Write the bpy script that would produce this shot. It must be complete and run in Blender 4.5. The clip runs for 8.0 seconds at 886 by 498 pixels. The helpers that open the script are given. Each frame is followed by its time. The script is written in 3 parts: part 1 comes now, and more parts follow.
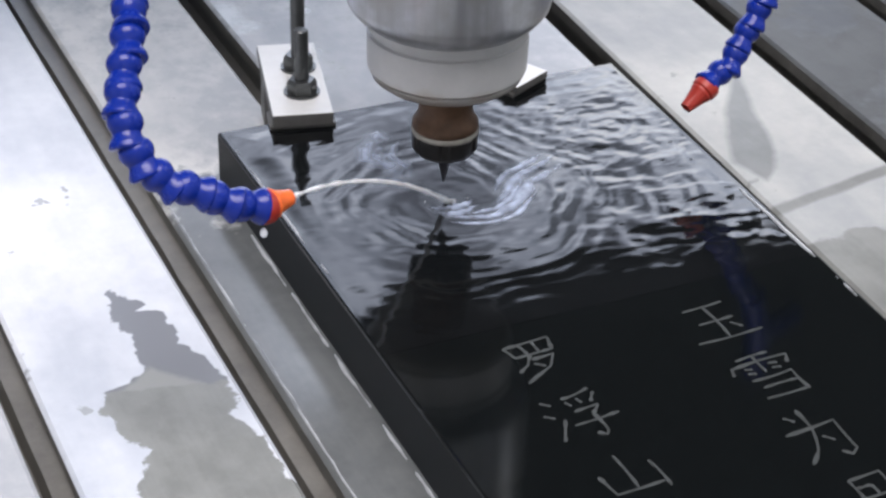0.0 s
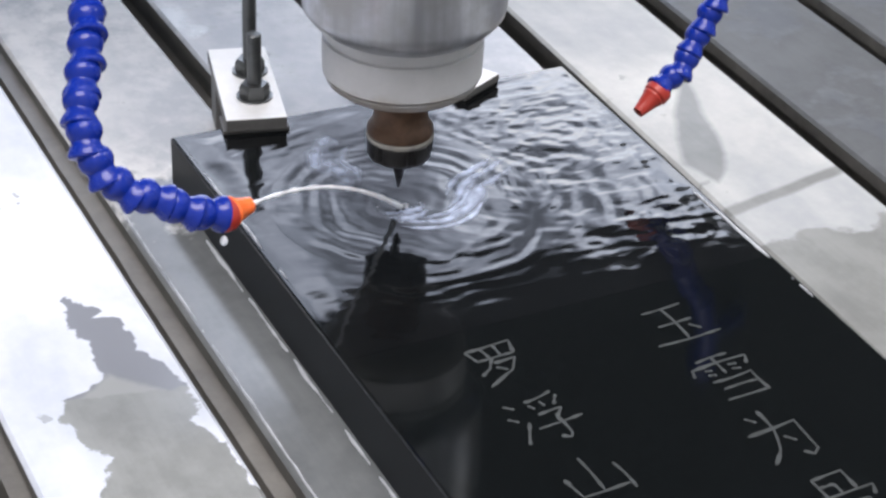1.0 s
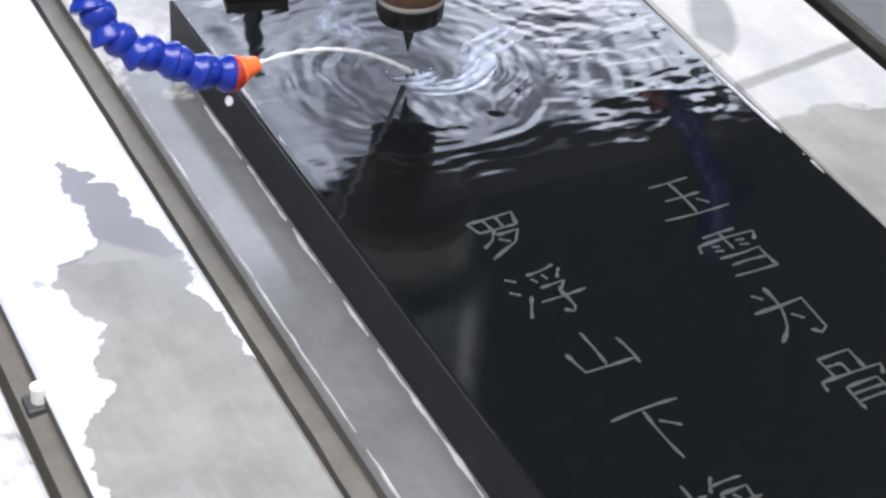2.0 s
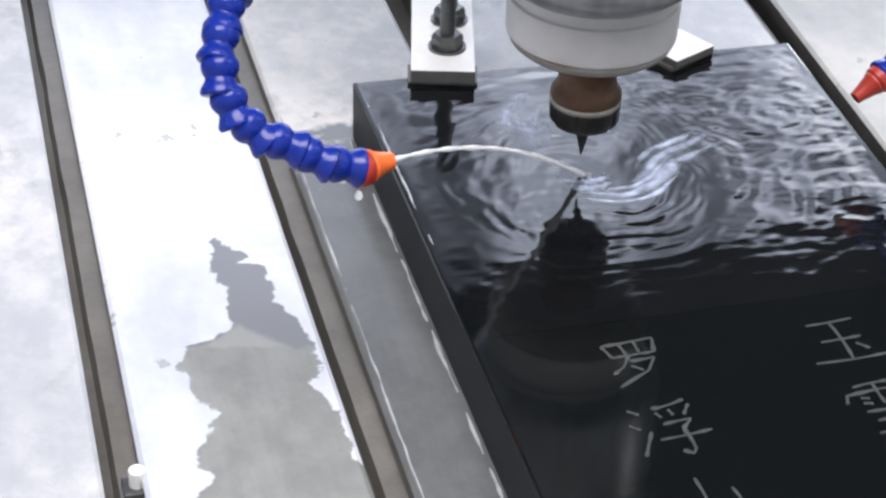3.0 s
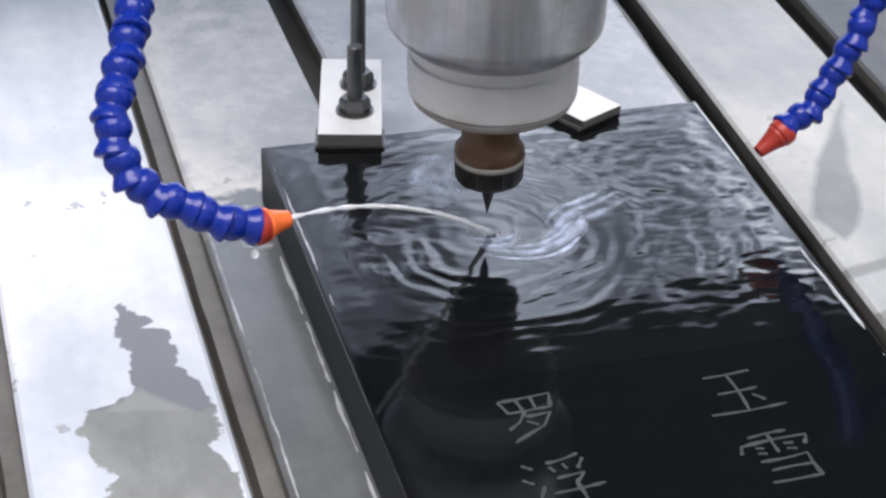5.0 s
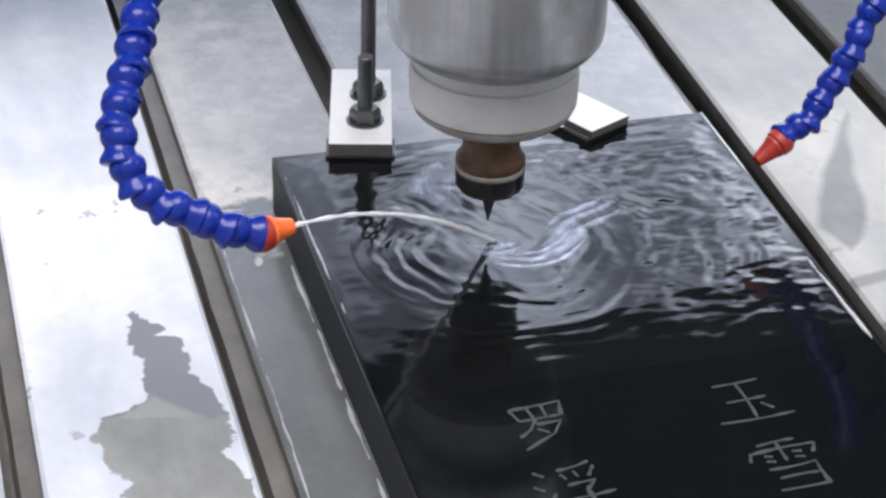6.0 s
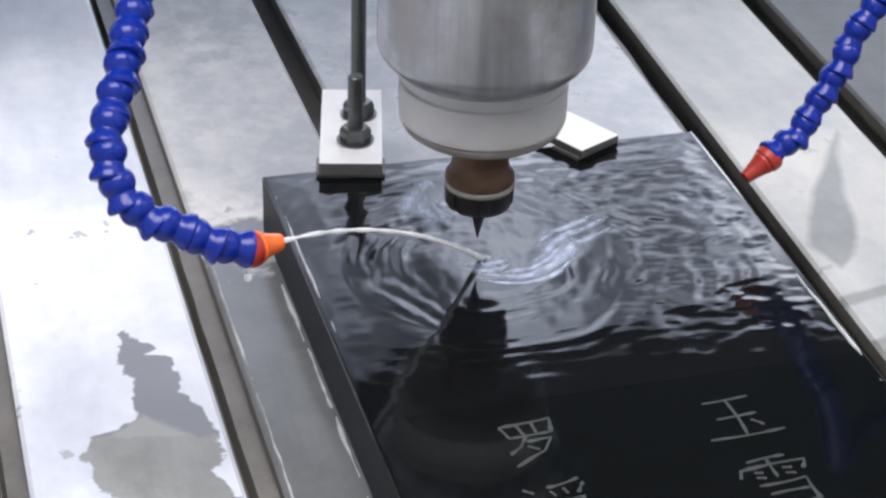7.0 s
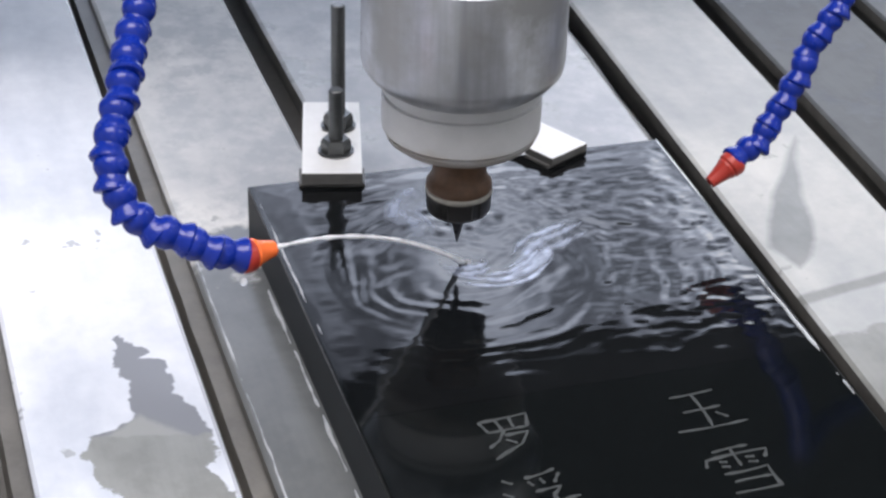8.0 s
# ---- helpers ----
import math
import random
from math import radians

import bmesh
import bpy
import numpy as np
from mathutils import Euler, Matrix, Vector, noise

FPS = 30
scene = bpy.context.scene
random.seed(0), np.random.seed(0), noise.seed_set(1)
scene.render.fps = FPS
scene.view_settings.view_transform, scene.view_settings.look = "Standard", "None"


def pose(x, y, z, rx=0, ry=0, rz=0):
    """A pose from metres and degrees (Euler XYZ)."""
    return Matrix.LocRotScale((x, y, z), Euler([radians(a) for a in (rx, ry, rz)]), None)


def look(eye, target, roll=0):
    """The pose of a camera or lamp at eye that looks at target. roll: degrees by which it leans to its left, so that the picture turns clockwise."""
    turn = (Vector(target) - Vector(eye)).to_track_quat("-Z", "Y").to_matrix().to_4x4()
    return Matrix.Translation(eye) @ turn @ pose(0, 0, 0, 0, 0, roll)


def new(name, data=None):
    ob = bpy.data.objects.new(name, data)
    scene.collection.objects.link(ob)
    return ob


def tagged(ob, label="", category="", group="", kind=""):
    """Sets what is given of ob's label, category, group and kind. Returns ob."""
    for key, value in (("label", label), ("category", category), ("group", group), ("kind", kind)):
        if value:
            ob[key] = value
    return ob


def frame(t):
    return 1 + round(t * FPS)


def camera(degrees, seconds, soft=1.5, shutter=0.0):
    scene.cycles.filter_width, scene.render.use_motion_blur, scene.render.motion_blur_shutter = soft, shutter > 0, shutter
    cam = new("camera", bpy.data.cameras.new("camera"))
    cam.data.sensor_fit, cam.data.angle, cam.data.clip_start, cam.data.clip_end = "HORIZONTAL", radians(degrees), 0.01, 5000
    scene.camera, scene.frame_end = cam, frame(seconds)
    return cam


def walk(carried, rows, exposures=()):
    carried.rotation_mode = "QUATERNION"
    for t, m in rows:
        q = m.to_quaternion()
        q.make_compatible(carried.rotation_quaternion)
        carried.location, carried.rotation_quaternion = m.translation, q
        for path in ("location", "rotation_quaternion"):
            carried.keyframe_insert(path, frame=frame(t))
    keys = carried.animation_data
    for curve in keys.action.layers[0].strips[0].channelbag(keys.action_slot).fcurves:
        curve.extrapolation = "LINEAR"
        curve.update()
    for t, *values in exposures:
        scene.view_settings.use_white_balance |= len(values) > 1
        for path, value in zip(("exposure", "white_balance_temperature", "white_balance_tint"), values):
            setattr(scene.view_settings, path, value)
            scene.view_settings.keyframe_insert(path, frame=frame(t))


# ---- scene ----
cam = camera(26.0, 8.0, soft=2.6)
PATH = [
    (0, (-0.36, -1.142, 0.641), (0.365, 0.399, -0.409), 1.7),
    (0.2, (-0.362, -1.143, 0.641), (0.43, 0.369, -0.402), 2.8),
    (0.3, (-0.365, -1.139, 0.647), (0.445, 0.359, -0.401), 2.9),
    (0.5, (-0.374, -1.14, 0.652), (0.44, 0.355, -0.398), 2.9),
    (0.7, (-0.373, -1.135, 0.643), (0.422, 0.372, -0.405), 2.6),
    (0.8, (-0.372, -1.133, 0.642), (0.418, 0.376, -0.405), 2.6),
    (1, (-0.38, -1.132, 0.643), (0.417, 0.374, -0.404), 2.7),
    (1.2, (-0.384, -1.127, 0.634), (0.432, 0.363, -0.422), 2.9),
    (2.3, (-0.346, -1.11, 0.624), (0.355, 0.345, -0.555), 3.4),
    (2.5, (-0.297, -1.105, 0.634), (0.311, 0.391, -0.545), 2.4),
    (2.7, (-0.273, -1.102, 0.631), (0.27, 0.432, -0.53), 2.0),
    (2.8, (-0.267, -1.097, 0.63), (0.257, 0.455, -0.517), 1.9),
    (3, (-0.245, -1.103, 0.625), (0.207, 0.495, -0.489), 2.2),
    (3.2, (-0.219, -1.086, 0.622), (0.167, 0.531, -0.489), 1.1),
    (3.5, (-0.219, -1.102, 0.621), (0.161, 0.542, -0.452), 1.9),
    (3.7, (-0.216, -1.104, 0.621), (0.22, 0.533, -0.439), 2.7),
    (4, (-0.211, -1.107, 0.622), (0.268, 0.522, -0.435), 2.8),
    (4.2, (-0.21, -1.111, 0.619), (0.267, 0.516, -0.439), 2.6),
    (4.5, (-0.205, -1.119, 0.618), (0.271, 0.506, -0.446), 2.0),
    (4.7, (-0.201, -1.12, 0.617), (0.279, 0.503, -0.443), 1.9),
    (5, (-0.205, -1.123, 0.62), (0.282, 0.51, -0.426), 1.6),
    (6.5, (-0.215, -1.131, 0.626), (0.276, 0.51, -0.407), 1.8),
    (7, (-0.213, -1.133, 0.621), (0.286, 0.517, -0.393), 1.7),
    (7.2, (-0.216, -1.132, 0.622), (0.295, 0.515, -0.389), 1.7),
    (7.5, (-0.219, -1.132, 0.625), (0.299, 0.511, -0.392), 1.8),
    (7.8, (-0.225, -1.156, 0.638), (0.294, 0.48, -0.373), 1.6),
    (8, (-0.237, -1.181, 0.654), (0.297, 0.46, -0.357), 1.7),
]
walk(cam, [(t, look(e, g, r)) for t, e, g, r in PATH], [(0, -0.2), (0.5, 0.04), (0.8, 0.02), (1.2, 0.02), (2.4, 0.46), (3.0, 0.06), (3.6, -0.38), (4.2, -0.2), (5.0, -0.12), (8, -0.12)])

# ---- world and light ----
world = bpy.data.worlds.new("sky")
scene.world = world
world.use_nodes = True
sky = world.node_tree.nodes.new("ShaderNodeTexSky")
sky.sky_type, sky.sun_disc = "NISHITA", False
sky.sun_elevation, sky.sun_rotation = radians(50), radians(160)
world.node_tree.links.new(sky.outputs[0], world.node_tree.nodes["Background"].inputs[0])
world.node_tree.nodes["Background"].inputs[1].default_value = 0.1


def daylight(name, m, wide, high, watts, colour):
    lamp = bpy.data.lights.new(name, "AREA")
    lamp.shape, lamp.size, lamp.size_y, lamp.energy, lamp.color = "RECTANGLE", wide, high, watts, colour
    ob = new(name, lamp)
    ob.matrix_world = m
    return ob


# hall: x -5..8, y -5..5.5, floor -0.87, ceiling 5.4
HX0, HX1, HY0, HY1, FLOOR, CEIL = -5.0, 8.0, -5.0, 5.5, -0.87, 5.4
# daylight in the roof light above the machine; the far window has the bright yard behind it
daylight("rooflight_daylight", look((-0.6, -1.7, CEIL + 0.1), (-0.6, -1.7, 0)), 4.6, 3.0, 560, (1.0, 0.943, 0.957))

daylight("side_rooflight_daylight", look((6.6, -1.75, CEIL + 0.1), (6.6, -1.75, 0)), 1.8, 2.2, 150, (0.97, 0.97, 1.0))

ZT = -0.042  # top of the machine table; the slab's top is 0


# ---- materials ----
def material(name):
    m = bpy.data.materials.new(name)
    m.use_nodes = True
    nt = m.node_tree
    return m, nt, nt.nodes["Principled BSDF"]


def node(nt, kind, **values):
    n = nt.nodes.new("ShaderNode" + kind)
    for k, v in values.items():
        n.inputs[k.replace("_", " ")].default_value = v
    return n


def noise_of(nt, scale, detail=4.0, rough=0.6, stretch=None):
    tc = nt.nodes.new("ShaderNodeTexCoord")
    out = tc.outputs["Object"]
    if stretch:
        mp = nt.nodes.new("ShaderNodeMapping")
        mp.inputs["Scale"].default_value = stretch
        nt.links.new(out, mp.inputs[0])
        out = mp.outputs[0]
    n = node(nt, "TexNoise", Scale=scale, Detail=detail, Roughness=rough)
    nt.links.new(out, n.inputs["Vector"])
    return n.outputs["Fac"]


def ramp(nt, fac, stops):
    r = nt.nodes.new("ShaderNodeValToRGB")
    el = r.color_ramp.elements
    while len(el) < len(stops):
        el.new(0.5)
    for e, (p, c) in zip(el, stops):
        e.position, e.color = p, (c if len(c) == 4 else (*c, 1)) if isinstance(c, tuple) else (c, c, c, 1)
    nt.links.new(fac, r.inputs[0])
    return r.outputs[0]


def maths(nt, op, a, b=0.0, clamp=False):
    n = nt.nodes.new("ShaderNodeMath")
    n.operation, n.use_clamp = op, clamp
    for i, v in enumerate((a, b)):
        if isinstance(v, (int, float)):
            n.inputs[i].default_value = v
        else:
            nt.links.new(v, n.inputs[i])
    return n.outputs[0]


def mixed(nt, fac, a, b):
    n = nt.nodes.new("ShaderNodeMix")
    n.data_type = "RGBA"
    for i, v in ((0, fac), (6, a), (7, b)):
        if isinstance(v, tuple):
            n.inputs[i].default_value = (*v, 1)
        else:
            nt.links.new(v, n.inputs[i])
    return n.outputs[2]


def bump(nt, bsdf, height, strength, distance):
    b = node(nt, "Bump", Strength=strength, Distance=distance)
    nt.links.new(height, b.inputs["Height"])
    nt.links.new(b.outputs[0], bsdf.inputs["Normal"])


def plain(name, colour, rough=0.5, metal=0.0, grain=60.0, vary=0.15, bumps=0.0, ior=1.45):
    """A surface of one colour with mottling at two scales and a little relief."""
    m, nt, b = material(name)
    dark = tuple(c * (1 - vary) for c in colour)
    light = tuple(min(1, c * (1 + vary)) for c in colour)
    big = noise_of(nt, grain * 0.18, 3)
    small = noise_of(nt, grain, 6, 0.7)
    f = maths(nt, "MULTIPLY_ADD", small, 0.5)
    nt.links.new(maths(nt, "MULTIPLY", big, 0.5), f.node.inputs[2])
    nt.links.new(ramp(nt, f, [(0.3, dark), (0.7, light)]), b.inputs["Base Color"])
    nt.links.new(maths(nt, "ADD", maths(nt, "MULTIPLY", small, 0.2), rough - 0.1, True), b.inputs["Roughness"])
    b.inputs["Metallic"].default_value = metal
    b.inputs["IOR"].default_value = ior
    if bumps:
        bump(nt, b, small, bumps, 0.001)
    return m


def curve_of(nt, value, pts):
    c = nt.nodes.new("ShaderNodeFloatCurve")
    cm = c.mapping.curves[0]
    for i, p in enumerate(pts):
        if i < 2:
            cm.points[i].location = p
        else:
            cm.points.new(*p)
    for p in cm.points:
        p.handle_type = "VECTOR"
    c.mapping.update()
    nt.links.new(value, c.inputs["Value"])
    return c.outputs[0]


def table_metal(name, wet_level, left=None, right=None, film=(0.66, 0.665, 0.67), steel=(0.22, 0.23, 0.225), wet_rough=0.09, shore=None, deep=None, film_rough=0.42, glare_y=None, ragged=1.0, ior=1.5, dirt=0.5):
    """Ground steel of the table. A pale dried film of stone slurry covers it but where water has washed it; left and
    right give the washed patch's sides along the length (y from -0.6 to 0.4 as 0 to 1, x in fifths of a metre from the
    strip's middle).
    deep: colour of the steel under the deeper water of the patch's far end; glare_y: y where a painted bright
    reflection stops and all below is grey."""
    m, nt, b = material(name)
    tc = nt.nodes.new("ShaderNodeTexCoord")
    sep = nt.nodes.new("ShaderNodeSeparateXYZ")
    nt.links.new(tc.outputs["Object"], sep.inputs[0])
    x, y = sep.outputs[0], sep.outputs[1]
    coarse = noise_of(nt, 14, 5, 0.62)
    broad = noise_of(nt, 6, 3, 0.5)
    fine = noise_of(nt, 90, 5, 0.65)
    edge = noise_of(nt, 75 if ragged > 0.6 else 30, 4 if ragged > 0.6 else 2, 0.6)
    wob = maths(nt, "MULTIPLY", maths(nt, "SUBTRACT", edge, 0.5), 0.022 * ragged)
    streaks = noise_of(nt, 16, 4, 0.55, (1.5, 0.4, 1))
    # a few splashed spots, in clusters
    spots = maths(nt, "MULTIPLY", maths(nt, "GREATER_THAN", noise_of(nt, 62, 2.0, 0.45), 0.645), maths(nt, "MULTIPLY", maths(nt, "SUBTRACT", coarse, 0.56), 30.0, True))
    if left:
        along = maths(nt, "ADD", y, 0.6)
        lo = maths(nt, "MULTIPLY", maths(nt, "SUBTRACT", curve_of(nt, along, left), 0.5), 0.2)
        hi = maths(nt, "MULTIPLY", maths(nt, "SUBTRACT", curve_of(nt, along, right), 0.5), 0.2)
        xw = maths(nt, "ADD", x, wob)
        d = maths(nt, "MINIMUM", maths(nt, "SUBTRACT", xw, lo), maths(nt, "SUBTRACT", hi, xw))
        washed = maths(nt, "MULTIPLY", d, 600.0 if ragged > 0.6 else 150.0, True)
        if glare_y is not None:
            # lower end of a reflection painted into the film, and a narrow grey streak across it
            low = maths(nt, "MULTIPLY", maths(nt, "ADD", maths(nt, "SUBTRACT", glare_y, y), maths(nt, "ADD", maths(nt, "MULTIPLY", wob, 1.6), maths(nt, "MULTIPLY", maths(nt, "SUBTRACT", coarse, 0.5), 0.09))), 160.0, True)
            mid = maths(nt, "ADD", maths(nt, "SUBTRACT", y, glare_y + 0.058), maths(nt, "MULTIPLY", x, -0.18))
            streak = maths(nt, "MULTIPLY", maths(nt, "SUBTRACT", 0.0075, maths(nt, "ABSOLUTE", maths(nt, "ADD", mid, maths(nt, "MULTIPLY", wob, 0.6)))), 260.0, True)
            washed = maths(nt, "MAXIMUM", washed, maths(nt, "MAXIMUM", low, streak), True)
    elif shore is not None:
        washed = maths(nt, "MULTIPLY", maths(nt, "ADD", maths(nt, "SUBTRACT", shore, y), maths(nt, "ADD", maths(nt, "MULTIPLY", wob, 3.0), maths(nt, "MULTIPLY", maths(nt, "SUBTRACT", coarse, 0.5), 0.3))), 30.0, True)
    else:
        washed = maths(nt, "MULTIPLY", maths(nt, "SUBTRACT", maths(nt, "ADD", coarse, wob), 1.0 - wet_level), 14.0, True)
    washed = maths(nt, "MAXIMUM", washed, maths(nt, "MULTIPLY", spots, 0.55), True)
    tone = maths(nt, "ADD", maths(nt, "MULTIPLY", ramp(nt, fine, [(0.3, 0.0), (0.7, 1.0)]), 0.14), maths(nt, "ADD", maths(nt, "MULTIPLY", ramp(nt, streaks, [(0.3, 0.0), (0.68, 1.0)]), 0.4), maths(nt, "MULTIPLY", ramp(nt, broad, [(0.35, 0.0), (0.62, 1.0)]), 0.48)))
    grime = ramp(nt, noise_of(nt, 34, 6, 0.68, (1.0, 0.8, 1)), [(0.40, 0.0), (0.56, 1.0)])
    tone = maths(nt, "MULTIPLY", tone, maths(nt, "ADD", 1.0 - dirt, maths(nt, "MULTIPLY", grime, dirt)))
    filmc = mixed(nt, tone, (film[0] * 0.60, film[1] * 0.64, film[2] * 0.70), tuple(min(0.88, c * 1.2) for c in film))
    brushed = noise_of(nt, 40, 4, 0.6, (6, 0.4, 1))
    steelc = mixed(nt, maths(nt, "ADD", maths(nt, "MULTIPLY", brushed, 0.4), maths(nt, "ADD", maths(nt, "MULTIPLY", ramp(nt, coarse, [(0.35, 0.0), (0.65, 1.0)]), 0.35), maths(nt, "MULTIPLY", grime, 0.25))), tuple(c * 0.76 for c in steel), tuple(c * 1.26 for c in steel))
    if deep:
        # the far end of the patch holds deeper water; a scummy line and a paler tongue mark where it stops
        rise = maths(nt, "ADD", maths(nt, "ADD", y, 0.2185), maths(nt, "ADD", maths(nt, "MULTIPLY", wob, 0.5), maths(nt, "MULTIPLY", x, 0.22)))
        upper = maths(nt, "MULTIPLY", rise, 500.0, True)
        tongue = maths(nt, "MULTIPLY", maths(nt, "SUBTRACT", maths(nt, "SUBTRACT", 0.026, rise), maths(nt, "MULTIPLY", maths(nt, "ABSOLUTE", maths(nt, "SUBTRACT", x, 0.014)), 0.9)), 160.0, True)
        upperc = mixed(nt, tongue, deep, tuple(c * 1.22 for c in steel))
        steelc = mixed(nt, upper, steelc, upperc)
    nt.links.new(mixed(nt, washed, filmc, steelc), b.inputs["Base Color"])
    r = maths(nt, "SUBTRACT", film_rough, maths(nt, "MULTIPLY", washed, film_rough - wet_rough))
    nt.links.new(maths(nt, "ADD", r, maths(nt, "MULTIPLY", fine, 0.06)), b.inputs["Roughness"])
    b.inputs["IOR"].default_value = ior
    bump(nt, b, maths(nt, "SUBTRACT", maths(nt, "MULTIPLY", fine, 0.6), washed), 0.2, 0.0005)
    return m


M_STRIP_LEFT = table_metal("washed_table_steel", 0.5,
                           [(0.0, 0.22), (0.205, 0.233), (0.239, 0.258), (0.255, 0.328), (0.268, 0.393), (0.280, 0.353), (0.292, 0.363), (0.319, 0.438), (0.346, 0.393), (0.368, 0.373), (0.387, 0.398),
                            (0.391, 0.498), (0.403, 0.543), (0.440, 0.563), (0.447, 0.528), (0.466, 0.533), (0.495, 0.563), (0.499, 0.62), (1.0, 0.62)],
                           [(0.0, 0.95), (0.250, 0.95), (0.264, 0.783), (0.319, 0.763), (0.338, 0.733), (0.351, 0.768), (0.373, 0.768), (0.403, 0.743), (0.416, 0.713), (0.434, 0.703), (0.458, 0.703),
                            (0.465, 0.633), (0.475, 0.658), (0.481, 0.613), (0.495, 0.598), (0.499, 0.55), (1.0, 0.55)],
                           film=(0.64, 0.655, 0.685), deep=(0.185, 0.195, 0.215), film_rough=0.34, dirt=0.16)
M_STRIP_EDGE = table_metal("wet_table_steel", 0.62, film=(0.52, 0.51, 0.485), steel=(0.115, 0.122, 0.124), wet_rough=0.14, shore=0.0, dirt=0.75)
M_STRIP_PALE = table_metal("filmed_table_steel", 0.46, film=(0.52, 0.52, 0.52), steel=(0.27, 0.28, 0.28), wet_rough=0.2, ragged=1.6, dirt=0.6)
# grey channel and bright patch: a shifting reflection painted into the strip's colour
M_STRIP_RIGHT = table_metal("reflection_toned_table_steel", 0.5,
                            [(0.0, 0.30), (0.40, 0.30), (0.455, 0.232), (0.49, 0.182), (0.51, 0.217), (0.56, 0.352), (0.60, 0.50), (0.64, 0.64), (0.66, 0.72), (1.0, 0.8)],
                            [(0.0, 0.20), (0.40, 0.20), (0.452, 0.222), (0.47, 0.33), (0.51, 0.44), (0.564, 0.52), (0.60, 0.59), (0.64, 0.69), (0.66, 0.70), (1.0, 0.7)],
                            film=(0.445, 0.445, 0.42), steel=(0.19, 0.196, 0.186), wet_rough=0.32, film_rough=0.46, glare_y=-0.226, ragged=0.4, ior=1.35, dirt=0.25)
# darker copy of the table steel: dim reflections out there put into the colour
M_STRIP_GREY = table_metal("dim_reflection_table_steel", 0.60, film=(0.115, 0.12, 0.125), steel=(0.085, 0.09, 0.093), wet_rough=0.42, ior=1.22)
M_SLOT = plain("grimy_slot_steel", (0.11, 0.107, 0.098), 0.45, 0.0, 80, 0.45, 0.3)
M_SLUDGE = plain("settled_slurry", (0.13, 0.125, 0.112), 0.35, 0.0, 60, 0.35, 0.4)
M_GRANITE = plain("polished_black_granite", (0.0032, 0.0042, 0.0046), 0.07, 0.0, 900, 0.5, 0.0, 1.41)
M_SAWN = plain("sawn_black_granite", (0.012, 0.0145, 0.017), 0.5, 0.0, 400, 0.35, 0.3, 1.3)
M_GROOVE = plain("engraved_grey_stone", (0.037, 0.042, 0.042), 0.7, 0.0, 500, 0.35, 0.5)
M_WATER, _nt, _b = material("murky_water")
_b.inputs["IOR"].default_value, _b.inputs["Roughness"].default_value = 1.41, 0.075
_nt.links.new(ramp(_nt, noise_of(_nt, 30, 4), [(0.35, (0.0035, 0.0042, 0.0048)), (0.7, (0.005, 0.0058, 0.0065))]), _b.inputs["Base Color"])
M_GLINT = plain("pale_wet_glint", (0.44, 0.46, 0.48), 0.22, 0.0, 300, 0.2, 0.3)
M_JET, _nt, _b = material("clear_water")
_b.inputs["IOR"].default_value, _b.inputs["Roughness"].default_value = 1.33, 0.05
_b.inputs["Base Color"].default_value, _b.inputs["Transmission Weight"].default_value = (0.95, 0.97, 1, 1), 0.5
M_STREAM, _nt, _b = material("aerated_jet_water")
_b.inputs["IOR"].default_value, _b.inputs["Roughness"].default_value = 1.33, 0.12
_b.inputs["Transmission Weight"].default_value = 0.2
_b.inputs["Subsurface Weight"].default_value, _b.inputs["Subsurface Scale"].default_value = 1.0, 0.006
_b.inputs["Subsurface Radius"].default_value = (1, 1, 1)
_nt.links.new(ramp(_nt, noise_of(_nt, 220, 3), [(0.35, (0.74, 0.79, 0.88)), (0.65, (0.95, 0.97, 1.0))]), _b.inputs["Base Color"])
# pale blue base colour stands in for light reflected by the churned water
M_WAKE, _nt, _b = material("reflection_tinted_water")
_b.inputs["IOR"].default_value, _b.inputs["Roughness"].default_value = 1.2, 0.25
_thin = _nt.nodes.new("ShaderNodeAttribute")
_thin.attribute_name = "thickness"
_nt.links.new(maths(_nt, "MULTIPLY", _thin.outputs["Fac"], ramp(_nt, noise_of(_nt, 110, 3, 0.5), [(0.3, 0.3), (0.66, 0.95)])), _b.inputs["Alpha"])
_b.inputs["Base Color"].default_value = (0.60, 0.68, 0.86, 1)
M_SPINDLE, _nt, _b = material("stained_spindle_steel")
_streak = noise_of(_nt, 42, 4, 0.6, (1, 1, 0.05))
_blot = noise_of(_nt, 16, 5, 0.65)
_nt.links.new(mixed(_nt, ramp(_nt, _blot, [(0.42, 0.0), (0.62, 1.0)]), ramp(_nt, _streak, [(0.36, (0.31, 0.325, 0.35)), (0.64, (0.62, 0.645, 0.70))]), (0.34, 0.345, 0.345)), _b.inputs["Base Color"])
_nt.links.new(maths(_nt, "ADD", maths(_nt, "MULTIPLY", _blot, 0.22), 0.2), _b.inputs["Roughness"])
_b.inputs["Metallic"].default_value = 0.62
M_CHROME = plain("polished_sleeve_steel", (0.62, 0.63, 0.64), 0.12, 0.95, 20, 0.06)
M_COVER = plain("pale_spindle_cover", (0.48, 0.485, 0.49), 0.4, 0.1, 30, 0.16, 0.05)
_nt = M_COVER.node_tree
_b = _nt.nodes["Principled BSDF"]
_sep = _nt.nodes.new("ShaderNodeSeparateXYZ")
_nt.links.new(_nt.nodes.new("ShaderNodeTexCoord").outputs["Object"], _sep.inputs[0])
_low = maths(_nt, "MULTIPLY", maths(_nt, "SUBTRACT", maths(_nt, "ADD", 0.0955, maths(_nt, "MULTIPLY", noise_of(_nt, 45, 4, 0.6, (1, 1, 0.25)), 0.022)), _sep.outputs[2]), 120.0, True)
